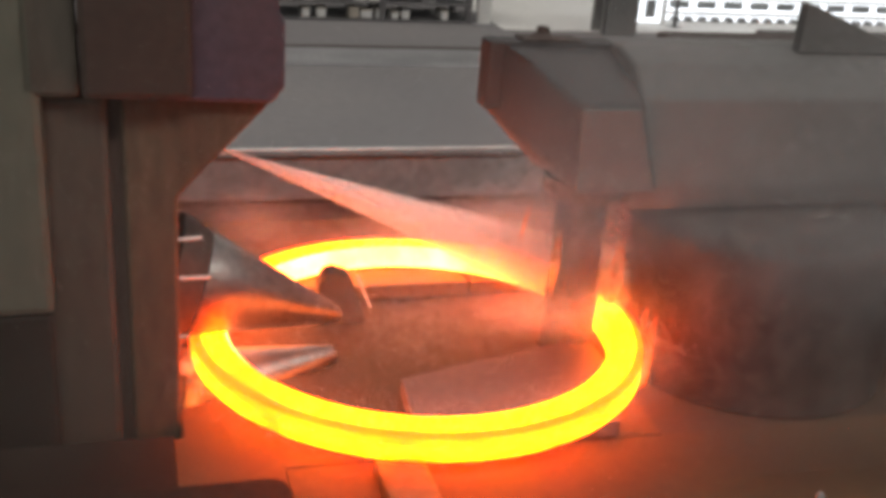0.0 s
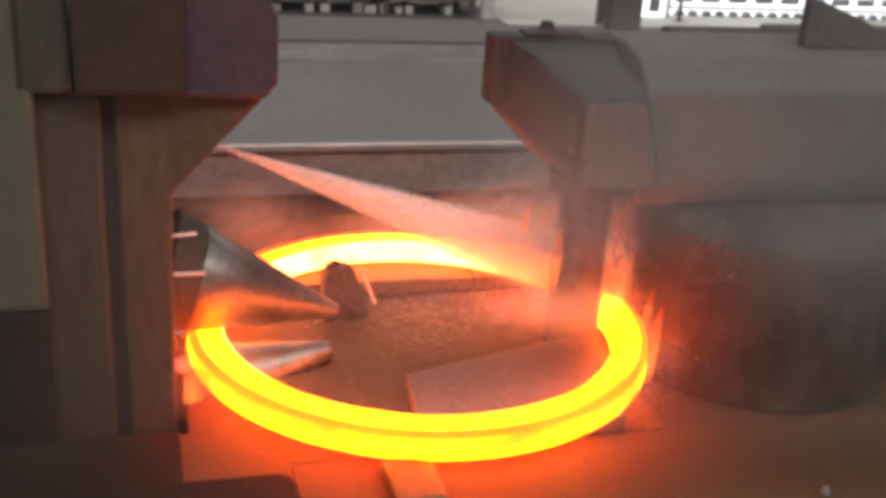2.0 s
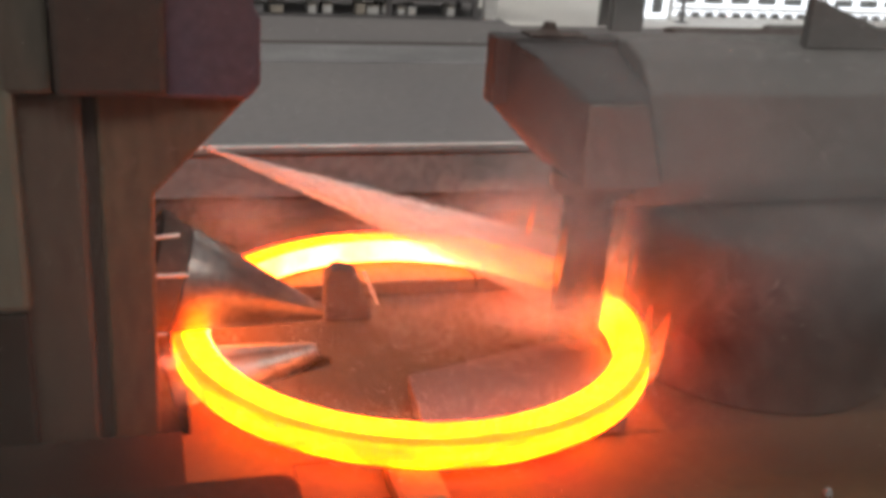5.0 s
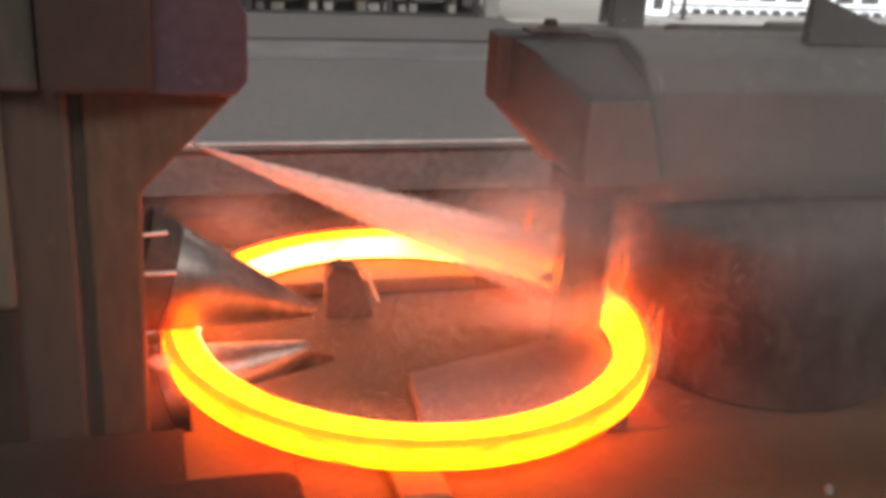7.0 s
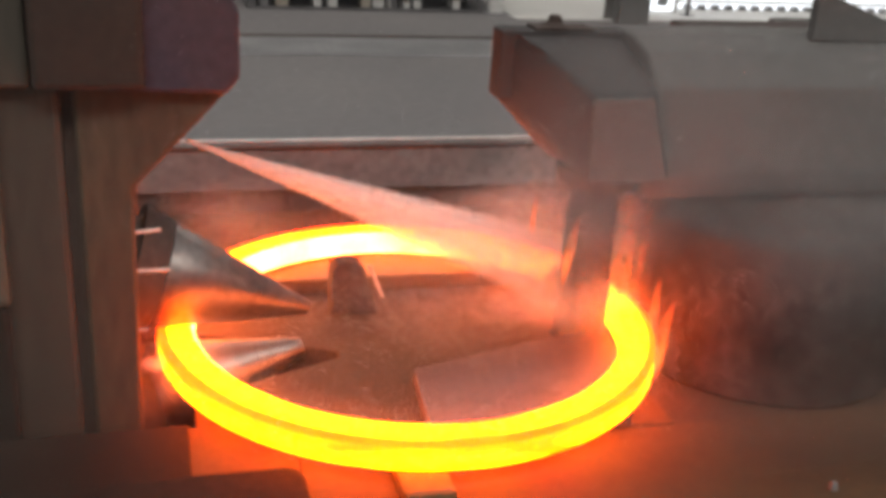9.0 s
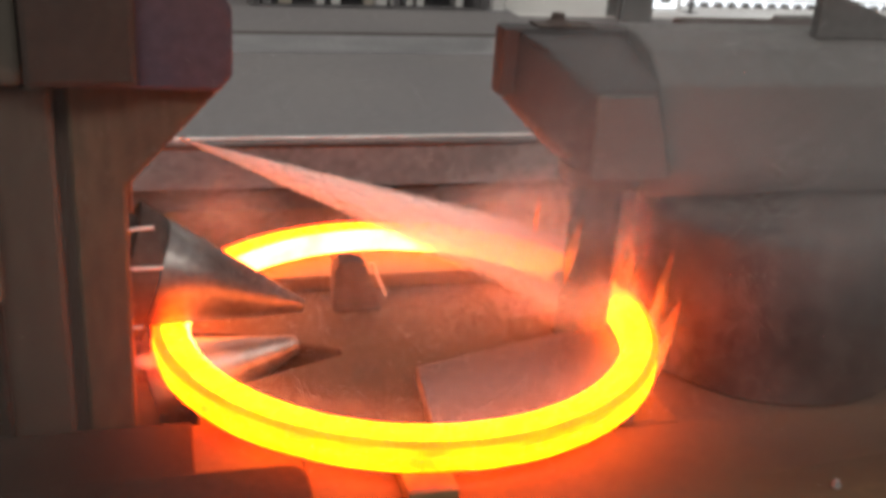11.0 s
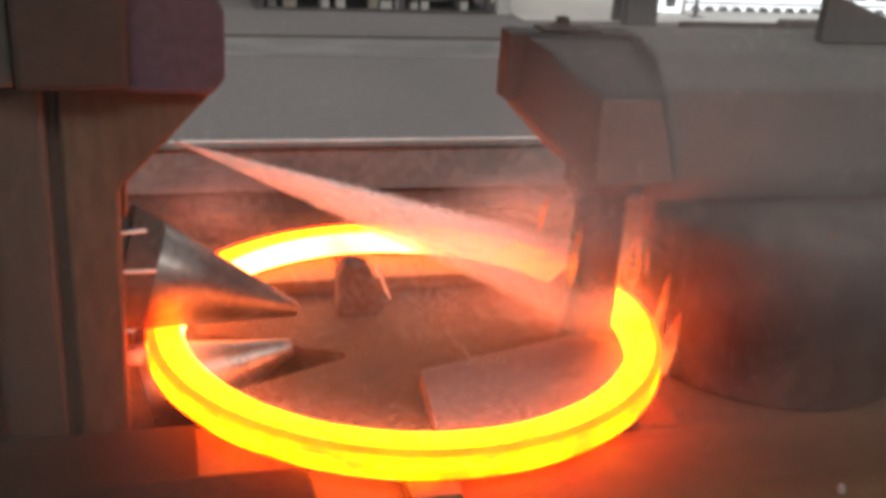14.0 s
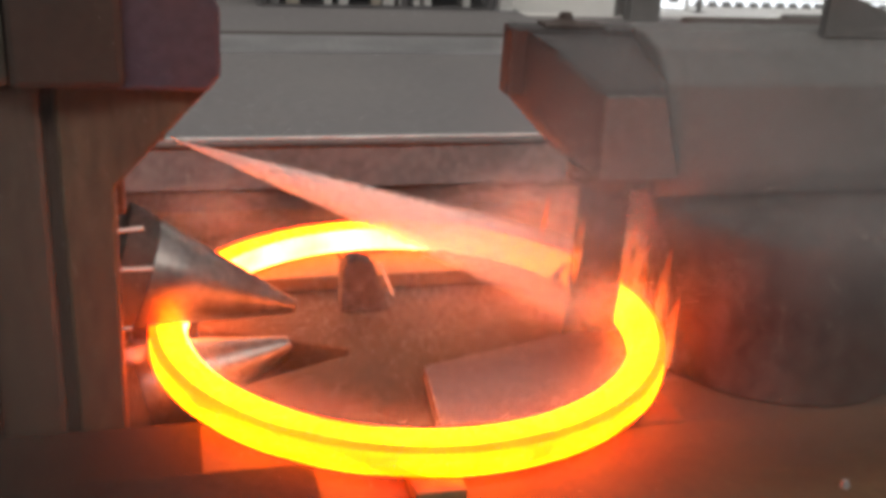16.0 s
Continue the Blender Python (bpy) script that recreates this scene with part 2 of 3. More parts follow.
def part(name, bm, material, parent, label="", pivot=None, smooth=False):
    """Links a bmesh, made in the machine's axes, as one mesh under a thing or a part. pivot: the part's own pose, to turn about."""
    own = pivot or Matrix.Identity(4)
    if pivot is None:
        bm.transform(Matrix.Translation(-BASE[root(parent).name]))
        ob_m = Matrix.Identity(4)
    else:
        ob_m = Matrix.Translation(-BASE[root(parent).name]) @ own
    me = bpy.data.meshes.new(name)
    bm.to_mesh(me)
    bm.free()
    for m in (material if isinstance(material, (list, tuple)) else [material]):
        me.materials.append(m)
    if smooth:
        me.polygons.foreach_set("use_smooth", [True] * len(me.polygons))
        me.set_sharp_from_angle(angle=radians(35))
    ob = new(name, me)
    ob.parent = parent
    ob.matrix_basis = ob_m
    if label:
        ob["label"] = label
    return ob


def solid(name, bm, material, label, category, kind="", group="", smooth=False):
    """A thing or piece of the setting that is one mesh, made in the machine's axes."""
    me = bpy.data.meshes.new(name)
    bm.to_mesh(me)
    bm.free()
    for m in (material if isinstance(material, (list, tuple)) else [material]):
        me.materials.append(m)
    if smooth:
        me.polygons.foreach_set("use_smooth", [True] * len(me.polygons))
        me.set_sharp_from_angle(angle=radians(35))
    ob = new(name, me)
    ob.matrix_world = M0
    return tagged(ob, label, category, group, kind)


def box(a0, a1, b0, b1, z0, z1, bevel=0.004, bm=None):
    made = bmesh.new()
    bmesh.ops.create_cube(made, size=1, matrix=Matrix.Translation(((a0 + a1) / 2, (b0 + b1) / 2, (z0 + z1) / 2)) @ Matrix.Diagonal((a1 - a0, b1 - b0, z1 - z0, 1)))
    if bevel:
        bmesh.ops.bevel(made, geom=made.edges[:], offset=bevel, segments=2, affect="EDGES", profile=0.6)
    return joined(bm, made)


def joined(bm, made):
    if bm is None:
        return made
    me = bpy.data.meshes.new("tmp")
    made.to_mesh(me)
    made.free()
    bm.from_mesh(me)
    bpy.data.meshes.remove(me)
    return bm


def prism(profile, b0, b1, bevel=0.004, bm=None, plane="az"):
    """A profile of (a, z) drawn out from b0 to b1; plane 'ab': a profile of (a, b) drawn out from z b0 to b1."""
    made = bmesh.new()
    put = (lambda p, b: (p[0], b, p[1])) if plane == "az" else (lambda p, b: (p[0], p[1], b))
    lo = [made.verts.new(put(p, b0)) for p in profile]
    hi = [made.verts.new(put(p, b1)) for p in profile]
    k = len(profile)
    made.faces.new(lo)
    made.faces.new(hi[::-1])
    for i in range(k):
        made.faces.new((lo[i], hi[i], hi[(i + 1) % k], lo[(i + 1) % k]))
    bmesh.ops.recalc_face_normals(made, faces=made.faces[:])
    if bevel:
        bmesh.ops.bevel(made, geom=made.edges[:], offset=bevel, segments=2, affect="EDGES", profile=0.6)
    return joined(bm, made)


def lathe(profile, m=None, seg=64, bm=None):
    """Turns a profile of (r, z) round z, closed at the ends where r is 0, and places it by m."""
    made = bmesh.new()
    rings = []
    for r, z in profile:
        if r <= 1e-6:
            rings.append([made.verts.new((0, 0, z))])
        else:
            rings.append([made.verts.new((r * math.cos(2 * math.pi * i / seg), r * math.sin(2 * math.pi * i / seg), z)) for i in range(seg)])
    for p, q in zip(rings, rings[1:]):
        for i in range(seg):
            j = (i + 1) % seg
            if len(p) == 1 and len(q) == 1:
                continue
            if len(p) == 1:
                made.faces.new((p[0], q[i], q[j]))
            elif len(q) == 1:
                made.faces.new((p[i], q[0], p[j]))
            else:
                made.faces.new((p[i], q[i], q[j], p[j]))
    bmesh.ops.recalc_face_normals(made, faces=made.faces[:])
    if m is not None:
        made.transform(m)
    return joined(bm, made)


def tube(points, r, seg=10, bm=None):
    made = bmesh.new()
    pts = [Vector(p) for p in points]
    rings = []
    for i, p in enumerate(pts):
        d = (pts[min(i + 1, len(pts) - 1)] - pts[max(i - 1, 0)]).normalized()
        x = d.cross(Vector((0.1, 0.2, 1))).normalized()
        y = d.cross(x)
        rings.append([made.verts.new(p + r * (x * math.cos(6.2832 * k / seg) + y * math.sin(6.2832 * k / seg))) for k in range(seg)])
    for p, q in zip(rings, rings[1:]):
        for k in range(seg):
            made.faces.new((p[k], p[(k + 1) % seg], q[(k + 1) % seg], q[k]))
    made.faces.new(rings[0][::-1])
    made.faces.new(rings[-1])
    bmesh.ops.recalc_face_normals(made, faces=made.faces[:])
    return joined(bm, made)


def bolt(a, b, z, r=0.014, h=0.012, axis="z"):
    m = Matrix.Translation((a, b, z))
    if axis == "b":
        m = m @ pose(0, 0, 0, 90, 0, 0)
    bm = lathe([(0, 0), (r * 1.5, 0), (r * 1.5, h * 0.25), (r, h * 0.3)], m, 16)
    return lathe([(r, h * 0.3), (r, h * 0.9), (r * 0.85, h), (0, h)], m, 6, bm)


# ---- the growth of the ring ----
GROW = [(0, 0), (1.5, 0.085), (3.5, 0.24), (7, 0.52), (9, 0.66), (12.5, 0.86), (14.5, 0.935), (16, 1.0)]


def grown(t):
    """Share of the ring's growth that is done at t, gliding."""
    for (t0, g0), (t1, g1) in zip(GROW, GROW[1:]):
        if t <= t1:
            return g0 + (g1 - g0) * (t - t0) / (t1 - t0)
    return 1.0


def slowing(t):
    """What the ring's growth falls behind towards the end."""
    return 0.005 * max(0.0, (t - 14.0) / 2.0)


def radius(t):
    return R_START + (R_END - R_START) * grown(t) - slowing(t)


def centre(t):
    g = grown(t)
    return Vector((-0.0812 * g + slowing(t), -0.016 * g, 0))


def travel(t):
    """How far the axial carriage has drawn back."""
    return 0.150 * grown(t)


# ---- setting: hall ----
def hall():
    bm = bmesh.new()
    bmesh.ops.create_grid(bm, x_segments=1, y_segments=1, size=1, matrix=Matrix.Translation((0, 4, 0)) @ Matrix.Diagonal((16, 14, 1, 1)))
    solid("floor", bm, CONCRETE, "grey worn concrete workshop floor", "floor", "structure")
    solid("wall_west", box(-16.2, -16, -10, 18, 0, 8, 0), WALL_PAINT, "plain grey clad hall wall", "wall", "structure")
    solid("wall_east", box(16, 16.2, -10, 18, 0, 8, 0), WALL_PAINT, "plain grey clad hall wall", "wall", "structure")
    solid("wall_south", box(-16, 16, -10.2, -10, 0, 8, 0), WALL_PAINT, "plain grey clad hall wall", "wall", "structure")
    solid("wall_north", box(-16, 16, 18, 18.2, 0, 8, 0), WALL_PAINT, "plain grey clad hall wall", "wall", "structure")
    # Unseen roof, left open where the added lamps hang.
    bm = bmesh.new()
    for b0, b1 in ((-10, -6.2), (-3.8, -0.2), (2.2, 6.8), (9.2, 18)):
        box(-16, 16, b0, b1, 8, 8.2, 0, bm)
    for a0, a1 in ((-16, -7), (7, 16)):
        box(a0, a1, -0.2, 2.2, 8, 8.2, 0, bm)
        box(a0, a1, 6.8, 9.2, 8, 8.2, 0, bm)
        box(a0, a1, -6.2, -3.8, 8, 8.2, 0, bm)
    solid("ceiling", bm, WALL_PAINT, "unseen grey clad roof with three open strips for added skylights", "ceiling", "structure")


hall()


def far_end():
    # dark rail sunk in the floor
    solid("floor_rail", box(-3, 2.55, 6.98, 7.03, 0, 0.012, 0.003), STEEL_DARK, "dark steel rail along the concrete floor", "rail", "structure")
    solid("pavement_strip", box(-6, 2.6, 6.2, 6.9, 0, 0.004, 0.001), GUARD, "paler strip along the concrete floor", "floor", "structure")
    solid("pavement", box(2.97, 15.9, 8.02, 17.9, 0, 0.006, 0.002), PALE_FLOOR, "pale grey floor area", "floor", "structure")
    # rack with goods
    rack = thing("storage_rack", 1.75, 8.6, 0, "dark steel storage rack filled with small pale goods", "rack")
    for a in (0.35, 1.75, 2.66):
        for b in (8.35, 8.95):
            part("post", box(a, a + 0.06, b, b + 0.06, 0, 1.7, 0.004), RACK_PAINT, rack)
    for z in (0.0, 0.17, 0.60, 1.1):
        part("shelf", box(0.32, 2.72, 8.33, 9.03, z, z + 0.022, 0.004), RACK_PAINT, rack)
    rng = random.Random(4)
    for z in (0.022, 0.192):
        a = 0.45
        while a < 2.55:
            w, h = rng.uniform(0.06, 0.15), rng.uniform(0.06, 0.115)
            if rng.random() < 0.75:
                bx = thing("carton" if rng.random() < 0.6 else "steel_bin", a + w / 2, 8.5, z, "small goods box on a dark storage rack", "box", "goods on the rack")
                part("body", box(a, a + w, 8.38, 8.38 + rng.uniform(0.1, 0.25), z, z + h, 0.005), rng.choice([CARTON, WHITE_PAINT, WHITE_PAINT, GUARD]), bx)
                part("lid", box(a - 0.003, a + w + 0.003, 8.377, 8.6, z + h, z + h + 0.012, 0.002), rng.choice([CARTON, RACK_PAINT]), bx)
            a += w + rng.uniform(0.02, 0.08)
    wp = thing("white_post", 2.83, 8.33, 0, "white painted steel post on the concrete floor", "post")
    part("shaft", box(2.77, 2.90, 8.27, 8.39, 0.01, 2.2, 0.008), WHITE_PAINT, wp)
    part("base_plate", box(2.72, 2.95, 8.22, 8.44, 0, 0.012, 0.003), GUARD, wp)
    col = thing("building_column", 4.2, 7.9, 0, "dark grey steel building column", "column")
    part("web", box(3.98, 4.24, 7.88, 7.93, 0, 7.9, 0.004), COLUMN_GREY, col)
    part("flange", box(3.95, 4.27, 7.70, 7.74, 0, 7.9, 0.004), COLUMN_GREY, col)
    part("flange", box(3.95, 4.27, 8.07, 8.11, 0, 7.9, 0.004), COLUMN_GREY, col)
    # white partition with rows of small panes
    wall = thing("white_partition", 7.5, 8.9, 0, "white partition with rows of small grey panes, its board made to glow", "partition")
    # The board glows to reach an overexposed white; it is no lamp.
    part("glazing", box(4.6, 11.0, 8.86, 8.94, 0, 1.5, 0.004), PANEL_GLOW, wall, "white partition board whose brightness is given as glow")
    part("sill_rail", box(5.1, 11.0, 8.78, 8.86, 0.085, 0.105, 0.003), WHITE_PAINT, wall)
    part("top_rail", box(5.1, 11.0, 8.80, 8.86, 0.255, 0.275, 0.003), WHITE_PAINT, wall)
    for i in range(16):
        a = 5.22 + 0.345 * i
        part("pane", box(a, a + 0.24, 8.845, 8.856, 0.150, 0.228, 0.002), GLASS_DARK, wall)
        part("pane", box(a, a + 0.24, 8.845, 8.856, 0.315, 0.395, 0.002), GLASS_DARK, wall)
        for k in (0.03, 0.20):
            part("foot", box(a + k, a + k + 0.085, 8.79, 8.855, 0, 0.055, 0.004), GUARD, wall)
    for z in (0.41, 0.55):
        part("sill_rail", box(5.1, 11.0, 8.80, 8.86, z, z + 0.02, 0.003), WHITE_PAINT, wall)
    # White cabinet; its panel is made to glow for a blown-out white.
    cab = thing("glazed_door", 4.78, 8.6, 0, "white cabinet with a dark square hatch and a panel made to glow", "door")
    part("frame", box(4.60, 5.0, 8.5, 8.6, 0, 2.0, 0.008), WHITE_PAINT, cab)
    part("frosted_pane", box(4.66, 4.94, 8.485, 8.503, 0.03, 0.36, 0.004), PANEL_GLOW, cab, "white cabinet panel whose brightness is given as glow")
    part("opening", box(4.74, 4.86, 8.478, 8.487, 0.09, 0.28, 0.002), GLASS_DARK, cab)
    pl = thing("pipe_stand", 5.1, 8.4, 0, "thin dark pipe standing by a white cabinet", "pipe")
    part("pipe", tube([(5.07, 8.4, 0), (5.07, 8.4, 0.5), (5.07, 8.4, 1.5)], 0.02), RACK_PAINT, pl)
    part("arm", tube([(5.07, 8.4, 0.3), (4.95, 8.4, 0.37), (4.8, 8.4, 0.4)], 0.014), RACK_PAINT, pl)
    part("base_plate", box(5.0, 5.14, 8.33, 8.47, 0, 0.01, 0.002), RACK_PAINT, pl)


far_end()


# ---- machine bed, table and guard ----
def bed():
    bd = thing("machine_bed", 0, 0, 0, "dark scaled steel bed of a ring rolling mill", "machine bed", "", "structure")
    part("front_beam", box(-1.9, -0.36, -0.95, -0.56, 0, 0.655, 0.01), TABLE, bd)
    part("front_beam", box(-0.35, 1.9, -0.95, -0.56, 0, 0.42, 0.01), TABLE, bd)
    part("rear_beam", box(-1.9, 1.9, 0.36, 0.52, 0, 0.655, 0.01), TABLE, bd)
    part("pit_floor", box(-1.9, 0.42, -0.56, 0.36, 0, 0.42, 0.006), PIT, bd)
    part("pit_floor", box(0.425, 1.9, -0.56, 0.36, 0, 0.29, 0.006), PIT, bd)
    part("scale_trough", box(-1.9, 1.9, 0.52, 1.62, 0, 0.40, 0.01), PIT, bd)
    part("pit_cover", box(0.43, 1.9, -0.40, 0.355, 0.53, 0.6122, 0.004), DECK, bd, "sooty deck plate caked with scale")
    # Cover plate coloured darker than its steel, for the shade on it.
    part("side_table_plate", prism([(-1.3, -0.94), (-0.352, -0.94), (-0.352, -0.50), (-0.356, -0.482), (-0.364, -0.468), (-0.378, -0.461), (-0.395, -0.459), (-1.3, -0.459)], 0.655, 0.683, 0.008, None, "ab"), SHADE_DARK, bd, "brown oily cover plate, coloured darker for shade")
    part("front_deck", box(-0.3495, 1.9, -0.955, -0.3965, 0.42, 0.653, 0.0015), PIT, bd, "dark deck plate covered with oily scale")
    # Thin sheet added over the deck; its dark colour is shade.
    part("side_ledge", box(-0.95, -0.545, -0.455, -0.262, 0.6555, 0.664, 0.003), SHADE_DARK, bd, "thin dark plate laid for the shade beside the carriage")
    part("support_block", box(-0.195, -0.100, -0.60, -0.44, 0.6535, 0.692, 0.012), TABLE, bd, "scaled support block under the ring")
    for a0, a1 in ((-0.60, -0.16), (-0.154, 0.22), (0.226, 0.50)):
        part("rear_table_plate", box(a0, a1, 0.33, 0.52, 0.655, 0.690, 0.005), TABLE, bd)
    part("scale_deck", prism([(-0.53, 0.325), (-0.53, 0.150), (-0.21, 0.014), (-0.21, -0.014), (-0.53, -0.150), (-0.53, -0.258), (-0.95, -0.258), (-0.95, -0.456), (-0.35, -0.456), (-0.35, -0.396), (0.424, -0.396), (0.424, -0.045), (0.306, -0.045), (0.306, 0.045), (0.424, 0.045), (0.424, 0.325)], 0.42, 0.655, 0.006, None, "ab"), PIT, bd, "dark deck plate covered with oily scale")
    # angled wear plate inside the ring
    part("wear_plate", prism([(-0.078, -0.166), (-0.10, -0.398), (0.32, -0.398), (0.40, -0.20), (0.40, -0.022)], 0.658, 0.6965, 0.004, None, "ab"), PLATE_PALE, bd, "pale worn steel plate under the ring")
    part("wear_plate_bracket", box(0.30, 0.38, -0.39, -0.1, 0.42, 0.657, 0.006), PIT, bd)
    gd = thing("rear_guard", 0.2, 1.6, 0.40, "grey galvanised guard plate with a near-white top edge", "guard")
    part("plate", box(-1.9, 1.9, 1.58, 1.60, 0.49, 0.665, 0.003), GUARD, gd)
    part("lower_panel", box(-1.9, 1.9, 1.60, 1.615, 0.40, 0.49, 0.002), STEEL_DARK, gd)
    part("top_edge", box(-1.9, 1.9, 1.582, 1.604, 0.672, 0.680, 0.002), BRIGHT_STEEL, gd, "steel edge strip with its glint in the colour")
    part("lower_lip", box(-1.9, 1.9, 1.568, 1.58, 0.652, 0.660, 0.002), STEEL_DARK, gd)
    st = thing("tracer_stand", -0.16, 0.2, 0.655, "dark steel tracer stand with a near-white glint strip", "stand")
    part("body", prism([(-0.195, 0.656), (-0.195, 0.76), (-0.18, 0.785), (-0.16, 0.792), (-0.122, 0.78), (-0.09, 0.70), (-0.08, 0.656)], 0.192, 0.25, 0.006), DARK_BROWN, st)
    # White highlight on the stand's edge, put in as a pale strip.
    part("wear_strip", prism([(-0.110, 0.782), (-0.102, 0.784), (-0.066, 0.698), (-0.074, 0.696)], 0.187, 0.1915, 0.001), BRIGHT_STEEL, st, "steel edge strip with its glint in the colour")


bed()


# ---- main roll, mandrel and its arm ----
def main_roll():
    mr = thing("main_roll", 0.835, 0.0, 0.30, "large dark steel driving roll with scale marks", "roll")
    prof = [(0, 0.613), (0.328, 0.613), (0.335, 0.620), (0.335, 0.965), (0.331, 0.985), (0.318, 0.999), (0.29, 1.008), (0.12, 1.016), (0, 1.016)]
    part("barrel", lathe([(r, z - 0.5) for r, z in prof], None, 128), ROLL_STEEL, mr, pivot=Matrix.Translation((0.835, 0, 0.5)), smooth=True)
    part("neck", lathe([(0, 0.30), (0.27, 0.30), (0.27, 0.612), (0, 0.612)], Matrix.Translation((0.835, 0, 0)), 64), DARK_BROWN, mr, "sooty roll neck", smooth=True)
    return mr


MAIN = main_roll()


def mandrel():
    md = thing("mandrel", 0.362, 0.0, 0.42, "dark round steel mandrel roll inside the ring", "mandrel")
    prof = [(0, -0.08), (0.06, -0.08), (0.06, 0.17), (0.0605, 0.18), (0.0605, 0.30), (0.057, 0.32), (0.057, 0.56), (0, 0.56)]
    part("shaft", lathe(prof, None, 48), ROLL_STEEL, md, pivot=Matrix.Translation((0.362, 0, 0.5)), smooth=True)
    part("collar", lathe([(0.058, 1.0), (0.075, 1.0), (0.078, 1.004), (0.078, 1.044), (0.058, 1.044)], Matrix.Translation((0.362, 0, 0)), 40), STEEL_DARK, md, smooth=True)
    return md


MANDREL = mandrel()


def hull(points, bevel=0.006):
    """The closed solid round a few corner points, with softened edges."""
    bm = bmesh.new()
    for q in points:
        bm.verts.new(q)
    got = bmesh.ops.convex_hull(bm, input=bm.verts[:])
    loose = list({e for e in got["geom_interior"] + got["geom_unused"] if isinstance(e, bmesh.types.BMVert)})
    bmesh.ops.delete(bm, geom=loose, context="VERTS")
    bmesh.ops.dissolve_limit(bm, angle_limit=radians(2), verts=bm.verts[:], edges=bm.edges[:])
    bmesh.ops.bevel(bm, geom=bm.edges[:], offset=bevel, segments=3, affect="EDGES", profile=0.5)
    return bm


def upper_arm():
    ar = thing("overhead_gantry", 0.36, 0.0, 1.04, "sooty grey overhead gantry whose tapered yoke holds the mandrel", "gantry")
    part("yoke", hull([(0.152, 0.16, 1.355), (0.152, 0.16, 1.21), (0.254, 0.16, 1.105), (0.31, 0.16, 1.055), (0.54, 0.16, 1.055), (0.54, 0.16, 1.355), (0.20, 0.06, 1.345),
                       (0.279, -0.12, 1.275), (0.418, -0.12, 1.275), (0.479, -0.12, 1.076), (0.304, -0.12, 1.076)], 0.014), ARM_BROWN, ar, "tapered brown yoke round the mandrel bearing", smooth=True)
    part("head_block", box(0.146, 0.52, 0.10, 0.166, 1.208, 1.360, 0.008), ARM_BROWN, ar, "brown oily head block")
    part("front_plate", prism([(0.286, 1.085), (0.282, 1.266), (0.412, 1.266), (0.468, 1.085)], -0.127, -0.119, 0.003), ARM_GREY, ar, "grey front plate of the yoke")
    part("beam", hull([(a, b, z) for a in (0.43, 2.2) for b, z in ((0.168, 1.03), (0.168, 1.366), (0.06, 1.366), (-0.03, 1.345), (-0.09, 1.28), (-0.105, 1.09), (-0.09, 1.03))], 0.012), ARM_GREY, ar, "smoke-greyed round-shouldered beam", smooth=True)
    part("rear_box", box(0.64, 2.2, 0.170, 0.30, 1.02, 1.357, 0.012), DARK_BROWN, ar)
    part("rear_web", box(0.95, 2.2, 0.31, 0.36, 0.57, 1.357, 0.012), ARM_GREY, ar)
    part("bearing_seal", lathe([(0.058, 1.045), (0.088, 1.045), (0.092, 1.049), (0.092, 1.085), (0.058, 1.085)], Matrix.Translation((0.362, 0, 0)), 48), STEEL_BROWN, ar, smooth=True)
    part("lifting_eye", lathe([(0, 1.36), (0.034, 1.36), (0.034, 1.366), (0.016, 1.376), (0.014, 1.388), (0, 1.391)], Matrix.Translation((0.277, 0.13, 0)), 20), DARK_BROWN, ar)
    part("eye_base", box(0.222, 0.36, 0.10, 0.16, 1.3602, 1.366, 0.002), DARK_BROWN, ar)
    part("guard_fin", prism([(0.86, 1.36), (0.86, 1.468), (0.865, 1.473), (1.18, 1.36)], 0.02, 0.05, 0.003), ARM_GREY, ar)
    # upright that carries the arm
    part("upright", box(1.45, 2.2, -0.35, -0.11, 0.61, 1.366, 0.01), ARM_GREY, ar)
    return ar


upper_arm()


def grease_fitting():
    g = thing("grease_fitting", 0.616, -0.660, 0.653, "small bright capped grease fitting on a thin pipe", "pipe fitting")
    part("pipe", tube([(0.616, -0.660, 0.6532), (0.616, -0.660, 0.652), (0.616, -0.660, 0.6545)], 0.008), STEEL_DARK, g)
    part("cap", lathe([(0, 0.654), (0.008, 0.654), (0.009, 0.659), (0.005, 0.669), (0, 0.671)], Matrix.Translation((0.616, -0.660, 0)), 16), GUARD, g, "bright steel cap", smooth=True)


grease_fitting()


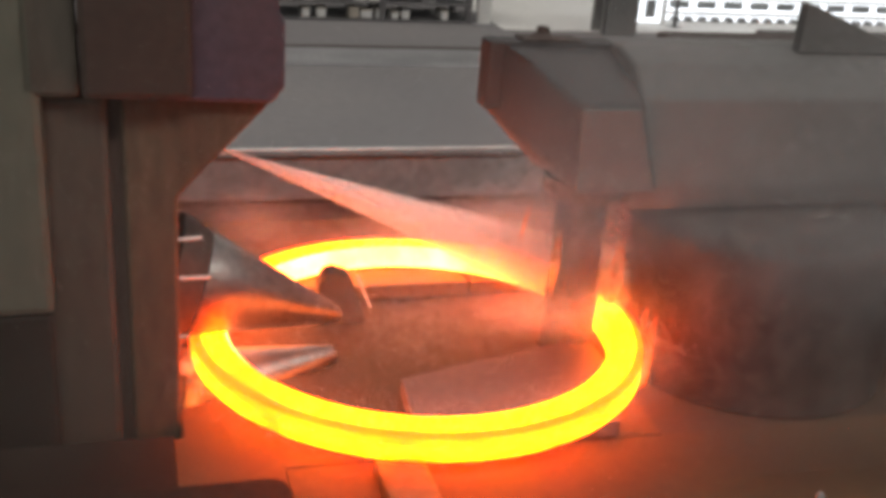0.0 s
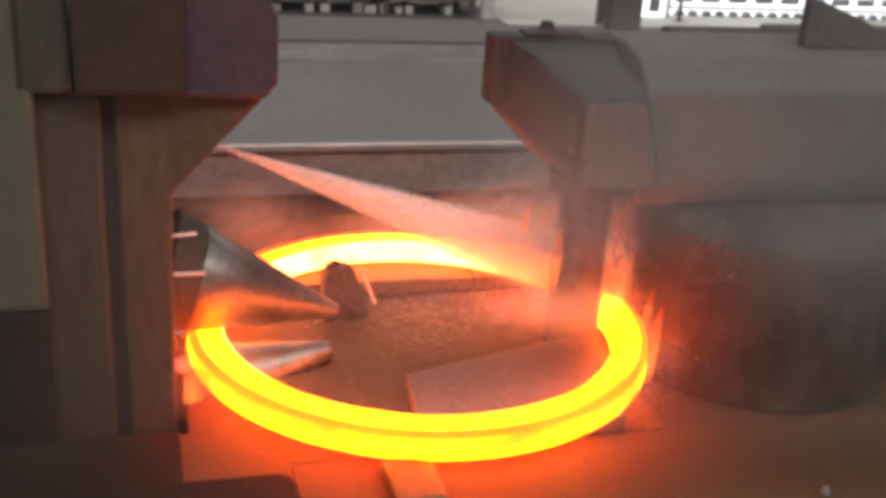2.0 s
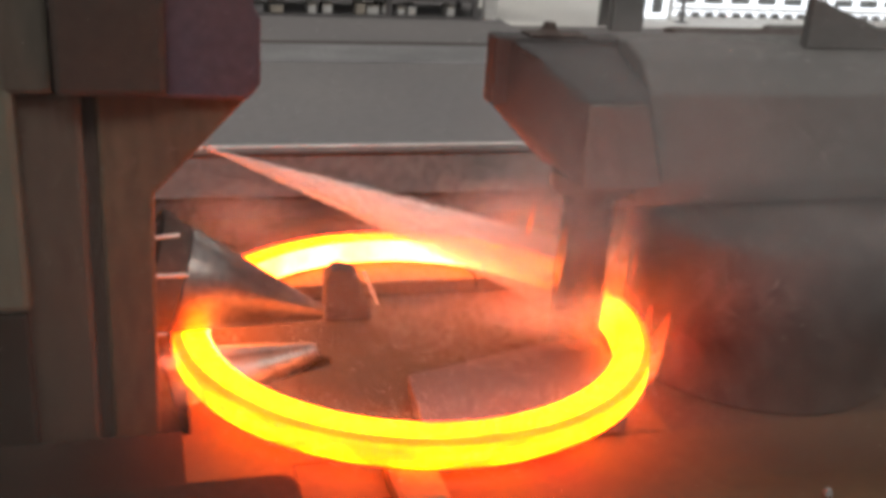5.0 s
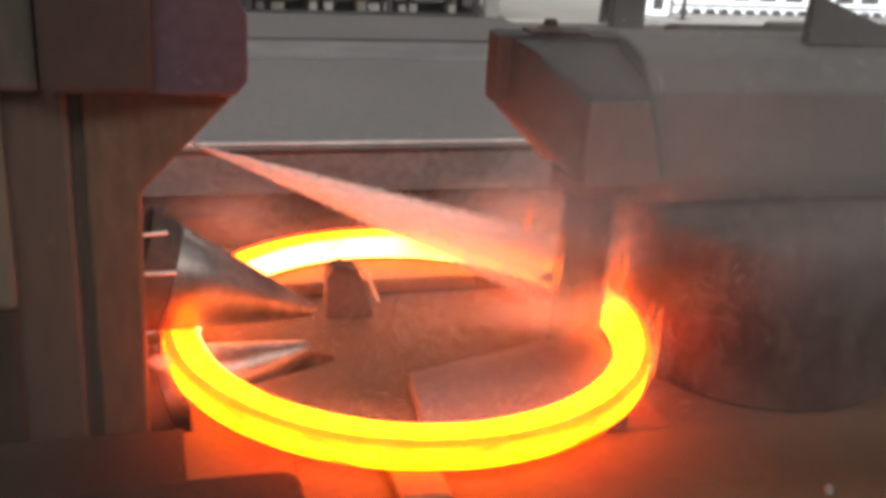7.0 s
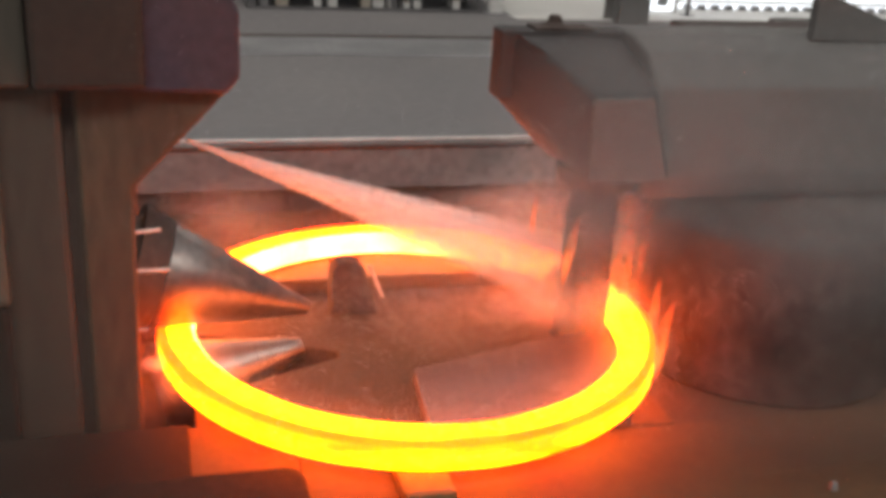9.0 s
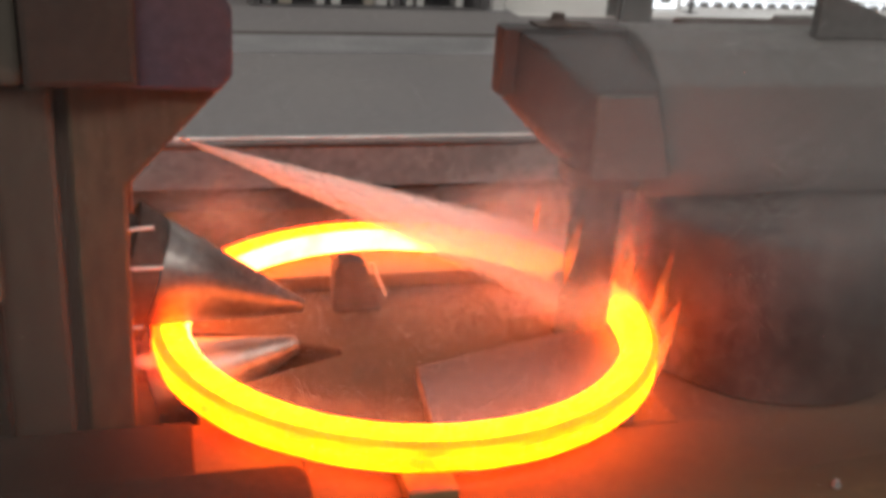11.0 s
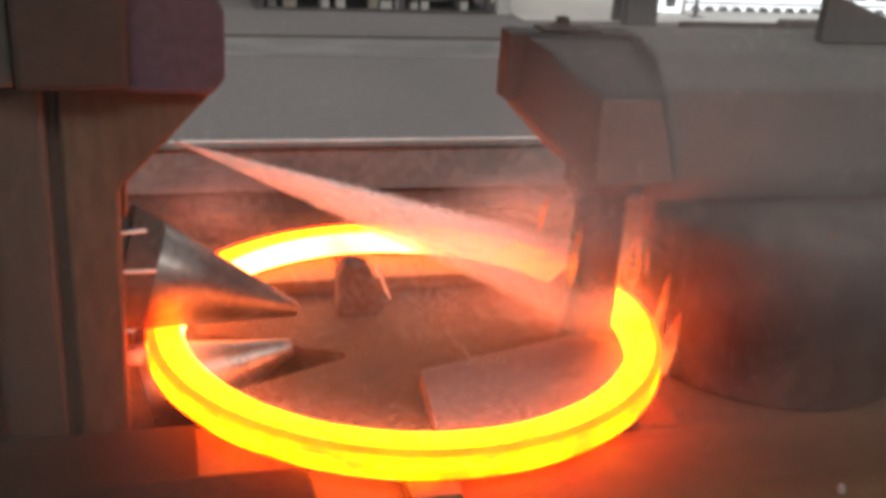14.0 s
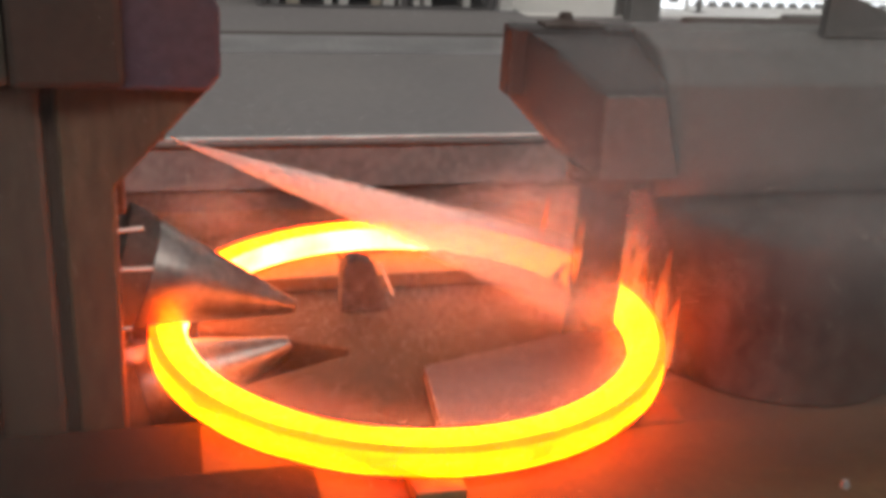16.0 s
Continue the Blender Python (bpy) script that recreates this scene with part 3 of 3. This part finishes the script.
# ---- axial carriage with its two cones ----
def carriage():
    c = thing("axial_carriage", -0.65, 0, 0.52, "brown steel carriage holding the two cone rolls", "machine carriage")
    cheek = [(-0.752, 0.52), (-0.533, 0.52), (-0.528, 1.170), (-0.377, 1.333), (-0.377, 1.36), (-0.752, 1.36)]
    part("front_cheek", prism([(-0.7705, 0.45), (-0.5322, 0.45), (-0.5267, 1.1179), (-0.3624, 1.2953), (-0.3624, 1.3247), (-0.7705, 1.3247)], -0.1782, -0.12, 0.006), RUST_RED, c, "dark red primed cheek plate")
    part("front_rib", prism([(-0.6182, 0.45), (-0.5322, 0.45), (-0.5256, 1.12), (-0.3602, 1.2974), (-0.3602, 1.3072), (-0.6182, 1.3072)], -0.2, -0.1782, 0.008), STEEL_BROWN, c)
    part("side_panel", box(-0.7705, -0.6399, -0.2, -0.1782, 0.45, 1.3072, 0.012), OLIVE, c, "olive brown oily side panel")
    part("side_cover", box(-0.9316, -0.7444, -0.2239, -0.2022, 0.9111, 1.9124, 0.014), PAINT_GREEN, c, "grey green painted side cover")
    part("head_flank", box(-0.7792, -0.6824, -0.2239, -0.1891, 1.3105, 1.9, 0.01), OLIVE, c, "olive brown oily head flank")
    # Lower cover takes the shade colour, the upper one its paint.
    part("side_cover_foot", box(-0.9316, -0.7509, -0.2218, -0.2022, 0.45, 0.9089, 0.01), SHADE_DARK, c, "lower side cover, coloured dark for shade")
    part("rear_cheek", prism(cheek, 0.20, 0.30, 0.006), STEEL_BROWN, c)
    head = [(-0.6704, 1.3083), (-0.3602, 1.3007), (-0.3374, 1.329), (-0.3374, 1.4444), (-0.3493, 1.4661), (-0.3493, 1.9124), (-0.6704, 1.9124)]
    part("head", prism(head, -0.2218, 0.32, 0.008), PAINT_BLUE, c, "dull blue painted upper head")
    part("head_cover", box(-0.6791, -0.4963, -0.2457, -0.2229, 1.3127, 1.9124, 0.012), DARK_BROWN, c, "sooty cover plate on the head")
    part("body", box(-1.5, -0.7792, -0.15, 0.28, 0.94, 1.9, 0.01), PAINT_GREEN, c, "grey green painted carriage body")
    part("body_foot", box(-1.5, -0.7792, -0.152, 0.28, 0.52, 0.937, 0.01), DARK_BROWN, c, "lower carriage body in a darker brown")
    part("slide_block", box(-0.74, -0.60, -0.118, 0.196, 0.56, 1.34, 0.006), STEEL_DARK, c)
    # Thin near-white bars added in place of white glints by the cone.
    for a0, z0, a1, z1 in ((-0.605, 1.020, -0.482, 1.032), (-0.605, 0.948, -0.468, 0.950), (-0.605, 0.824, -0.512, 0.827)):
        part("cooling_pipe", tube([(a0, -0.17, z0), ((a0 + a1) / 2, -0.17, (z0 + z1) / 2 + 0.001), (a1, -0.17, z1)], 0.0035), BRIGHT_STEEL, c, "thin near-white bar added for a white glint")
    part("nozzle_pipe", tube([(-0.60, 0.12, 1.20), (-0.50, 0.11, 1.16), (-0.435, 0.10, 1.128)], 0.012), STEEL_DARK, c)
    return c


CARRIAGE = carriage()
HALF = 17.5
WORK = 0.385


def cone(name, apex, up, length, tip):
    """A conical roll with its near line level; up: +1 above the ring, -1 below it."""
    tilt = Matrix.Translation(apex) @ pose(0, 0, 0, 0, -90 + up * HALF, 0)
    s, k = math.cos(radians(HALF)), math.sin(radians(HALF))
    prof = [(0, tip * s), (tip * k * 0.9, tip * s), (tip * k + 0.001, tip * s + 0.004)]
    prof += [(d * k, d * s) for d in (tip + 0.06, 0.20, 0.28, WORK - 0.002)]
    prof += [(WORK * k - 0.001, WORK * s), (WORK * k - 0.008, WORK * s + 0.001), (length * k - 0.012, length * s - 0.002)]
    prof += [(length * k * 0.5, length * s - 0.004),
             (length * k * 0.48, length * s + 0.2), (0, length * s + 0.2)]
    roll = part(name, lathe(prof, None, 96), CONE_STEEL, CARRIAGE, "wet shiny conical steel roll", pivot=tilt, smooth=True)
    # clamping ring and screws on the thick end, turning with the roll
    end = length * s
    for nm, bm, material in [("shoulder", lathe([(WORK * k - 0.009, WORK * s + 0.0015), (WORK * k - 0.002, WORK * s + 0.0015), (length * k - 0.003, length * s - 0.004), (length * k - 0.008, length * s), (length * k * 0.8, length * s), (length * k * 0.8, length * s - 0.003)], None, 96), SHOULDER), ("clamp_ring", lathe([(length * k * 0.52, end - 0.006), (length * k * 0.76, end - 0.006), (length * k * 0.76, end + 0.012), (length * k * 0.52, end + 0.012)], None, 48), STEEL_DARK)] + [
            ("screw", bolt(length * k * 0.64 * math.cos(q), length * k * 0.64 * math.sin(q), end + 0.012, 0.008, 0.01), BRIGHT_STEEL) for q in [2 * math.pi * i / 8 for i in range(8)]]:
        me = bpy.data.meshes.new(nm)
        bm.to_mesh(me)
        bm.free()
        me.materials.append(material)
        sub = new(nm, me)
        sub.parent = roll
    return roll, tilt


UPPER, UPPER_M = cone("upper_cone", (-0.135, 0, ZT + 0.001), 1, 0.455, 0.05)
LOWER, LOWER_M = cone("lower_cone", (-0.135, 0, ZB - 0.001), -1, 0.455, 0.06)


# ---- the hot ring, in rigid arcs that move apart as it grows ----
BASE[RING.name] = Vector((0, 0, ZB))
tagged(RING, "glowing yellow-hot rolled steel ring", "steel ring")
ARCS, R_REF = 72, 0.532


def ring_arcs():
    h = ZT - ZB
    R, r = R_REF, R_REF - WALL
    # profile from the outer foot over the top to the inner foot; the last number is the material of the strip that follows
    prof = [(R - 0.004, 0, 1), (R, 0.005, 1), (R + 0.0005, h * 0.35, 1), (R - 0.001, h * 0.56, 4), (R, h - 0.007, 3), (R - 0.003, h - 0.001, 3), (R - 0.010, h - 0.0015, 3), (R - 0.018, h, 0),
            (R - WALL * 0.45, h + 0.0005, 0), (r + 0.005, h, 2), (r, h - 0.005, 2), (r, 0.005, 2), (r + 0.004, 0, 1)]
    half = radians(2.5) * (R_END + 0.001) / R_REF
    bm = bmesh.new()
    rows = []
    for i in range(5):
        a = -half + half * i / 2
        rows.append([bm.verts.new((p * math.cos(a), p * math.sin(a), z)) for p, z, _ in prof])
    for u, v in zip(rows, rows[1:]):
        for k in range(len(prof)):
            j = (k + 1) % len(prof)
            f = bm.faces.new((u[k], v[k], v[j], u[j]))
            f.material_index = prof[k][2]
            f.smooth = True
    bm.faces.new(rows[0])
    bm.faces.new(rows[-1][::-1])
    bmesh.ops.recalc_face_normals(bm, faces=bm.faces[:])
    me = bpy.data.meshes.new("ring_arc")
    bm.to_mesh(me)
    bm.free()
    for m in (HOT_TOP, HOT_OUT, HOT_IN, HOT_GROOVE, HOT_BAND):
        me.materials.append(m)
    arcs = []
    for i in range(ARCS):
        ob = new("arc", me)
        ob.parent = RING
        arcs.append((ob, 2 * math.pi * i / ARCS))
    return arcs


ARC_LIST = ring_arcs()


# ---- water: sprays and steam, drops in bundles that turn and drift ----
def drops(name, places, r, rng, parent, m, stretch=1.0):
    """Small four-sided drops, one mesh; places in the mesh's own space, stretch along z."""
    k = len(places)
    p = np.asarray(places)
    w = r * rng.uniform(0.5, 1.4, (k, 1, 1))
    tet = np.array([(1, 0, -0.35), (-0.5, 0.87, -0.35), (-0.5, -0.87, -0.35), (0, 0, 1.0)]) * (1, 1, stretch)
    an = rng.uniform(0, 2 * np.pi, k)
    c, s = np.cos(an), np.sin(an)
    rot = np.zeros((k, 3, 3))
    rot[:, 0, 0], rot[:, 0, 1], rot[:, 1, 0], rot[:, 1, 1], rot[:, 2, 2] = c, -s, s, c, 1
    v = np.einsum("kij,nj->kni", rot, tet) * w + p[:, None, :]
    i = np.arange(k)[:, None] * 4
    f = np.concatenate([i + np.array(q) for q in ((0, 2, 1), (0, 1, 3), (1, 2, 3), (2, 0, 3))])
    me = bpy.data.meshes.new(name)
    me.from_pydata(v.reshape(-1, 3).tolist(), [], f.tolist())
    me.materials.append(WATER)
    ob = new(name, me)
    ob.parent = parent
    ob.matrix_basis = m
    return ob


def spray(label, start, end, spread, count, r, seed, bundles=3, power=0.6):
    start, end = Vector(start), Vector(end)
    axis = end - start
    length = axis.length
    turn = axis.to_track_quat("Z", "Y").to_matrix().to_4x4()
    sp = thing("water_spray", *start, label, "water spray", "water sprays", "stuff")
    rng = np.random.default_rng(seed)
    made = []
    for k in range(bundles):
        n = count // bundles
        d = length * (0.01 + 0.99 * rng.random(n) ** power)
        q = (0.92 * np.sqrt(rng.random(n)) + np.abs(rng.normal(0, 0.09, n))) * spread
        an = rng.uniform(0, 2 * np.pi, n)
        made.append(drops("streaks", np.stack([np.cos(an) * q * d, np.sin(an) * q * d, d], 1), r, rng, sp, turn, 6.0))
    for share in (0.32, 0.60):
        bm = lathe([(0.004 + spread * share * length * k / 12, length * (0.005 + 0.98 * k / 12)) for k in range(13)], None, 40)
        me = bpy.data.meshes.new("mist")
        bm.to_mesh(me)
        bm.free()
        me.polygons.foreach_set("use_smooth", [True] * len(me.polygons))
        me.materials.append(MIST)
        ob = new("mist", me)
        ob.parent, ob.matrix_basis = sp, turn
        made.append(ob)
    return sp, made, turn


# Drops added round the ring to imitate the halo of its glare.
def ring_halo(count, r, seed):
    rng = np.random.default_rng(seed)
    st = thing("steam", 0, 0, ZB, "drops added round the hot ring for its orange halo", "steam", "steam clouds", "stuff")
    an = rng.uniform(0, 2 * np.pi, count)
    rad = 0.515 + rng.normal(0, 0.045, count)
    return st, drops("drops", np.stack([rad * np.cos(an), rad * np.sin(an), 0.03 + np.abs(rng.normal(0, 0.05, count))], 1), r, rng, st, Matrix.Identity(4))


HALO_DROPS = ring_halo(80000, 0.0005, 31)
SPRAYS = [
    spray("pink-lit fan of cooling water aimed at the mandrel", (-0.430, 0.10, 1.125), (0.50, 0.06, 0.775), 0.098, 105000, 0.0005, 11, power=0.5),
]


def steam(label, at, size, count, r, seed, flat=0.6):
    """A cloud of fine drops, thicker in a few billows."""
    rng = np.random.default_rng(seed)
    st = thing("steam", *at, label, "steam", "steam clouds", "stuff")
    billows = rng.normal(0, 0.55, (9, 3))
    which = rng.integers(0, 9, count)
    p = (billows[which] + rng.normal(0, 0.42, (count, 3))) * np.array(size) * (1, 1, flat)
    return st, drops("drops", p, r, rng, st, Matrix.Identity(4)), seed


STEAM = [
    steam("orange-lit steam round the mandrel", (0.34, -0.02, 0.95), (0.13, 0.12, 0.26), 60000, 0.0005, 21),
    steam("pale steam where the spray meets the mandrel", (0.32, -0.03, 0.76), (0.10, 0.10, 0.10), 45000, 0.00048, 28),
    steam("orange-lit steam beside the driving roll", (0.47, 0.03, 0.86), (0.05, 0.07, 0.22), 28000, 0.0005, 22),
    steam("reddish steam inside the ring", (0.05, 0.0, 0.80), (0.34, 0.28, 0.12), 45000, 0.00052, 23),
    steam("pink steam over the far side of the ring", (0.20, 0.20, 0.90), (0.2, 0.12, 0.11), 60000, 0.0006, 26),
    steam("water splashing off the lower cone roll", (-0.505, -0.12, 0.735), (0.016, 0.02, 0.016), 5000, 0.0005, 27),
    steam("pink steam behind the cone roll", (-0.37, 0.22, 0.92), (0.14, 0.1, 0.12), 26000, 0.0005, 24),
    # Sparse drops, also added as a veil that lifts the dark tones.
    steam("thin grey steam over the mill", (0.25, -0.35, 1.05), (0.55, 0.35, 0.5), 40000, 0.00044, 25),

]


def smoke(name, label, at, size, seed, material):
    """A billow: a lumpy closed shell of smoke or haze."""
    rng = random.Random(seed)
    st = thing(name, *at, label, "smoke", "smoke billows", "stuff")
    bm = bmesh.new()
    bmesh.ops.create_icosphere(bm, subdivisions=4, radius=1)
    ph = [rng.uniform(0, 6.28) for _ in range(6)]
    for v in bm.verts:
        x, y, z = v.co
        k = 1 + 0.08 * math.sin(3 * x + ph[0]) * math.sin(3 * z + ph[1]) + 0.06 * math.sin(5 * y + ph[2] + 4 * z)
        v.co = Vector((x * size[0], y * size[1], z * size[2])) * k
    bm.transform(Matrix.Translation(at))
    part("billow", bm, material, st, smooth=True)
    return st, None, seed


# Veil shells: smoke and steam, plus added haze greying the parts behind.
STEAM += [
    smoke("smoke", "grey smoke hanging before the gantry and the roll", (0.82, -0.47, 1.22), (0.72, 0.06, 0.46), 41, SMOKE),
    smoke("smoke", "brown smoke low before the driving roll", (0.66, -0.62, 0.82), (0.46, 0.05, 0.22), 42, THIN_SMOKE),
    smoke("smoke", "thin grey smoke before the carriage", (-0.66, -0.52, 1.02), (0.34, 0.05, 0.50), 43, CARRIAGE_SMOKE),
    smoke("smoke", "grey smoke drifting before the mandrel yoke", (0.20, -0.47, 1.27), (0.36, 0.05, 0.27), 46, SMOKE),
    smoke("steam", "orange-lit steam curling round the foot of the mandrel", (0.33, -0.11, 0.80), (0.13, 0.035, 0.11), 47, HAZE),
    smoke("steam", "orange-lit steam between mandrel and driving roll", (0.40, 0.03, 0.90), (0.22, 0.05, 0.20), 44, HAZE),

]


# ---- flames on the scale round the ring ----
def flame(a, b, z, h, w, lean, seed):
    rng = random.Random(seed)
    fl = thing("flame", a, b, z, "small orange flame of burning scale and oil", "flame", "flames round the ring")
    for k in range(3):
        bm = bmesh.new()
        ox, oy = rng.uniform(-w, w) * 0.4, rng.uniform(-w, w) * 0.4
        hh, ph = h * rng.uniform(0.6, 1.0), rng.uniform(0, 6)
        rows = []
        for i in range(9):
            s = i / 8
            ww = w * (math.sin(math.pi * (0.12 + 0.88 * s)) ** 1.2) * 0.5 + 0.0004
            c = Vector((a + ox + lean * s * s + 0.12 * w * math.sin(ph + 5 * s), b + oy, z + hh * s))
            rows.append([bm.verts.new(c + Vector((ww * math.cos(q), ww * 0.3 * math.sin(q), 0))) for q in [2 * math.pi * j / 8 for j in range(8)]])
        for p, q in zip(rows, rows[1:]):
            for j in range(8):
                bm.faces.new((p[j], p[(j + 1) % 8], q[(j + 1) % 8], q[j]))
        part("tongue", bm, FLAME, fl, smooth=True)
    return fl


FLAMES = [(flame(*f), i) for i, f in enumerate([
    (0.300, -0.03, 0.80, 0.20, 0.016, 0.012, 1), (0.505, 0.05, 0.757, 0.26, 0.03, 0.03, 2), (0.525, -0.08, 0.64, 0.28, 0.045, 0.012, 3),
    (0.245, 0.06, 0.90, 0.13, 0.006, 0.012, 4), (-0.515, -0.12, 0.60, 0.16, 0.03, -0.01, 5), (0.535, -0.12, 0.58, 0.20, 0.045, 0.01, 6),
    (0.47, 0.02, 0.757, 0.22, 0.035, 0.01, 7), (0.515, 0.02, 0.60, 0.34, 0.05, 0.01, 10), (0.50, -0.14, 0.60, 0.22, 0.04, 0.02, 11), (0.53, 0.0, 0.76, 0.20, 0.04, 0.01, 9)])]


def along(axis_m, deg):
    return axis_m @ pose(0, 0, 0, 0, 0, deg)


def turning(ob, m, rate):
    """Keys a part that turns about its own z at a steady rate in degrees a second."""
    steps = max(2, int(abs(rate) * 16 / 70) + 1)
    walk(ob, [(16.0 * i / steps, along(m, rate * 16.0 * i / steps)) for i in range(steps + 1)])


def motions():
    times = [i * 0.5 for i in range(33)]
    carried = lambda base: [(t, M0 @ Matrix.Translation(base - Vector((travel(t), 0, 0)))) for t in times]
    walk(CARRIAGE, carried(BASE[CARRIAGE.name]))
    for sp, bundles, turn in SPRAYS:
        walk(sp, carried(BASE[sp.name]))
        for k, ob in enumerate(bundles):
            turning(ob, turn @ pose(0, 0, 0, 0, 0, 40 * k), 60 + 25 * (k % 3))
    # ring: turns, drifts with its growth, and its arcs move outwards
    walk(RING, [(t, M0 @ Matrix.Translation(centre(t) + Vector((0, 0, ZB))) @ pose(0, 0, 0, 0, 0, 47 * t)) for t in times])
    for ob, an in ARC_LIST:
        rows = []
        for t in range(17):
            d = radius(t) - R_REF
            rows.append((t, Matrix.Translation((d * math.cos(an), d * math.sin(an), 0)) @ pose(0, 0, 0, 0, 0, math.degrees(an))))
        walk(ob, rows)
    off = lambda th, m: Matrix.Translation(-BASE[th.name]) @ m
    turning(UPPER, off(CARRIAGE, UPPER_M), -240)
    turning(LOWER, off(CARRIAGE, LOWER_M), 240)
    turning(MAIN.children[0], off(MAIN, Matrix.Translation((0.835, 0, 0.5))), -86)
    turning(MANDREL.children[0], off(MANDREL, Matrix.Translation((0.362, 0, 0.5))), 330)
    walk(HALO_DROPS[0], [(t, M0 @ Matrix.Translation(centre(t) + Vector((0, 0, ZB))) @ pose(0, 0, 0, 0, 0, 12 * t)) for t in times])
    for st, cloud, seed in STEAM:
        rng = random.Random(seed)
        rise = rng.uniform(0, 6)
        pull = 1.0 if BASE[st.name].x < -0.3 else 0.0
        walk(st, [(t, M0 @ Matrix.Translation(BASE[st.name] + Vector((-pull * travel(t), 0, 0)) + 0.4 * Vector((0.02 * math.sin(0.5 * t + rise), 0.02 * math.cos(0.4 * t), 0.02 * math.sin(0.7 * t + rise)))) @ pose(0, 0, 0, 0, 0, 6 * math.sin(0.3 * t + rise))) for t in times])
    for fl, i in FLAMES:
        rng = random.Random(50 + i)
        walk(fl, [(t * 0.2, M0 @ Matrix.Translation(BASE[fl.name] + Vector((rng.uniform(-0.004, 0.004), rng.uniform(-0.004, 0.004), rng.uniform(-0.012, 0.004)))) @ pose(0, 0, 0, rng.uniform(-4, 4), rng.uniform(-5, 5), 0)) for t in range(81)])


motions()
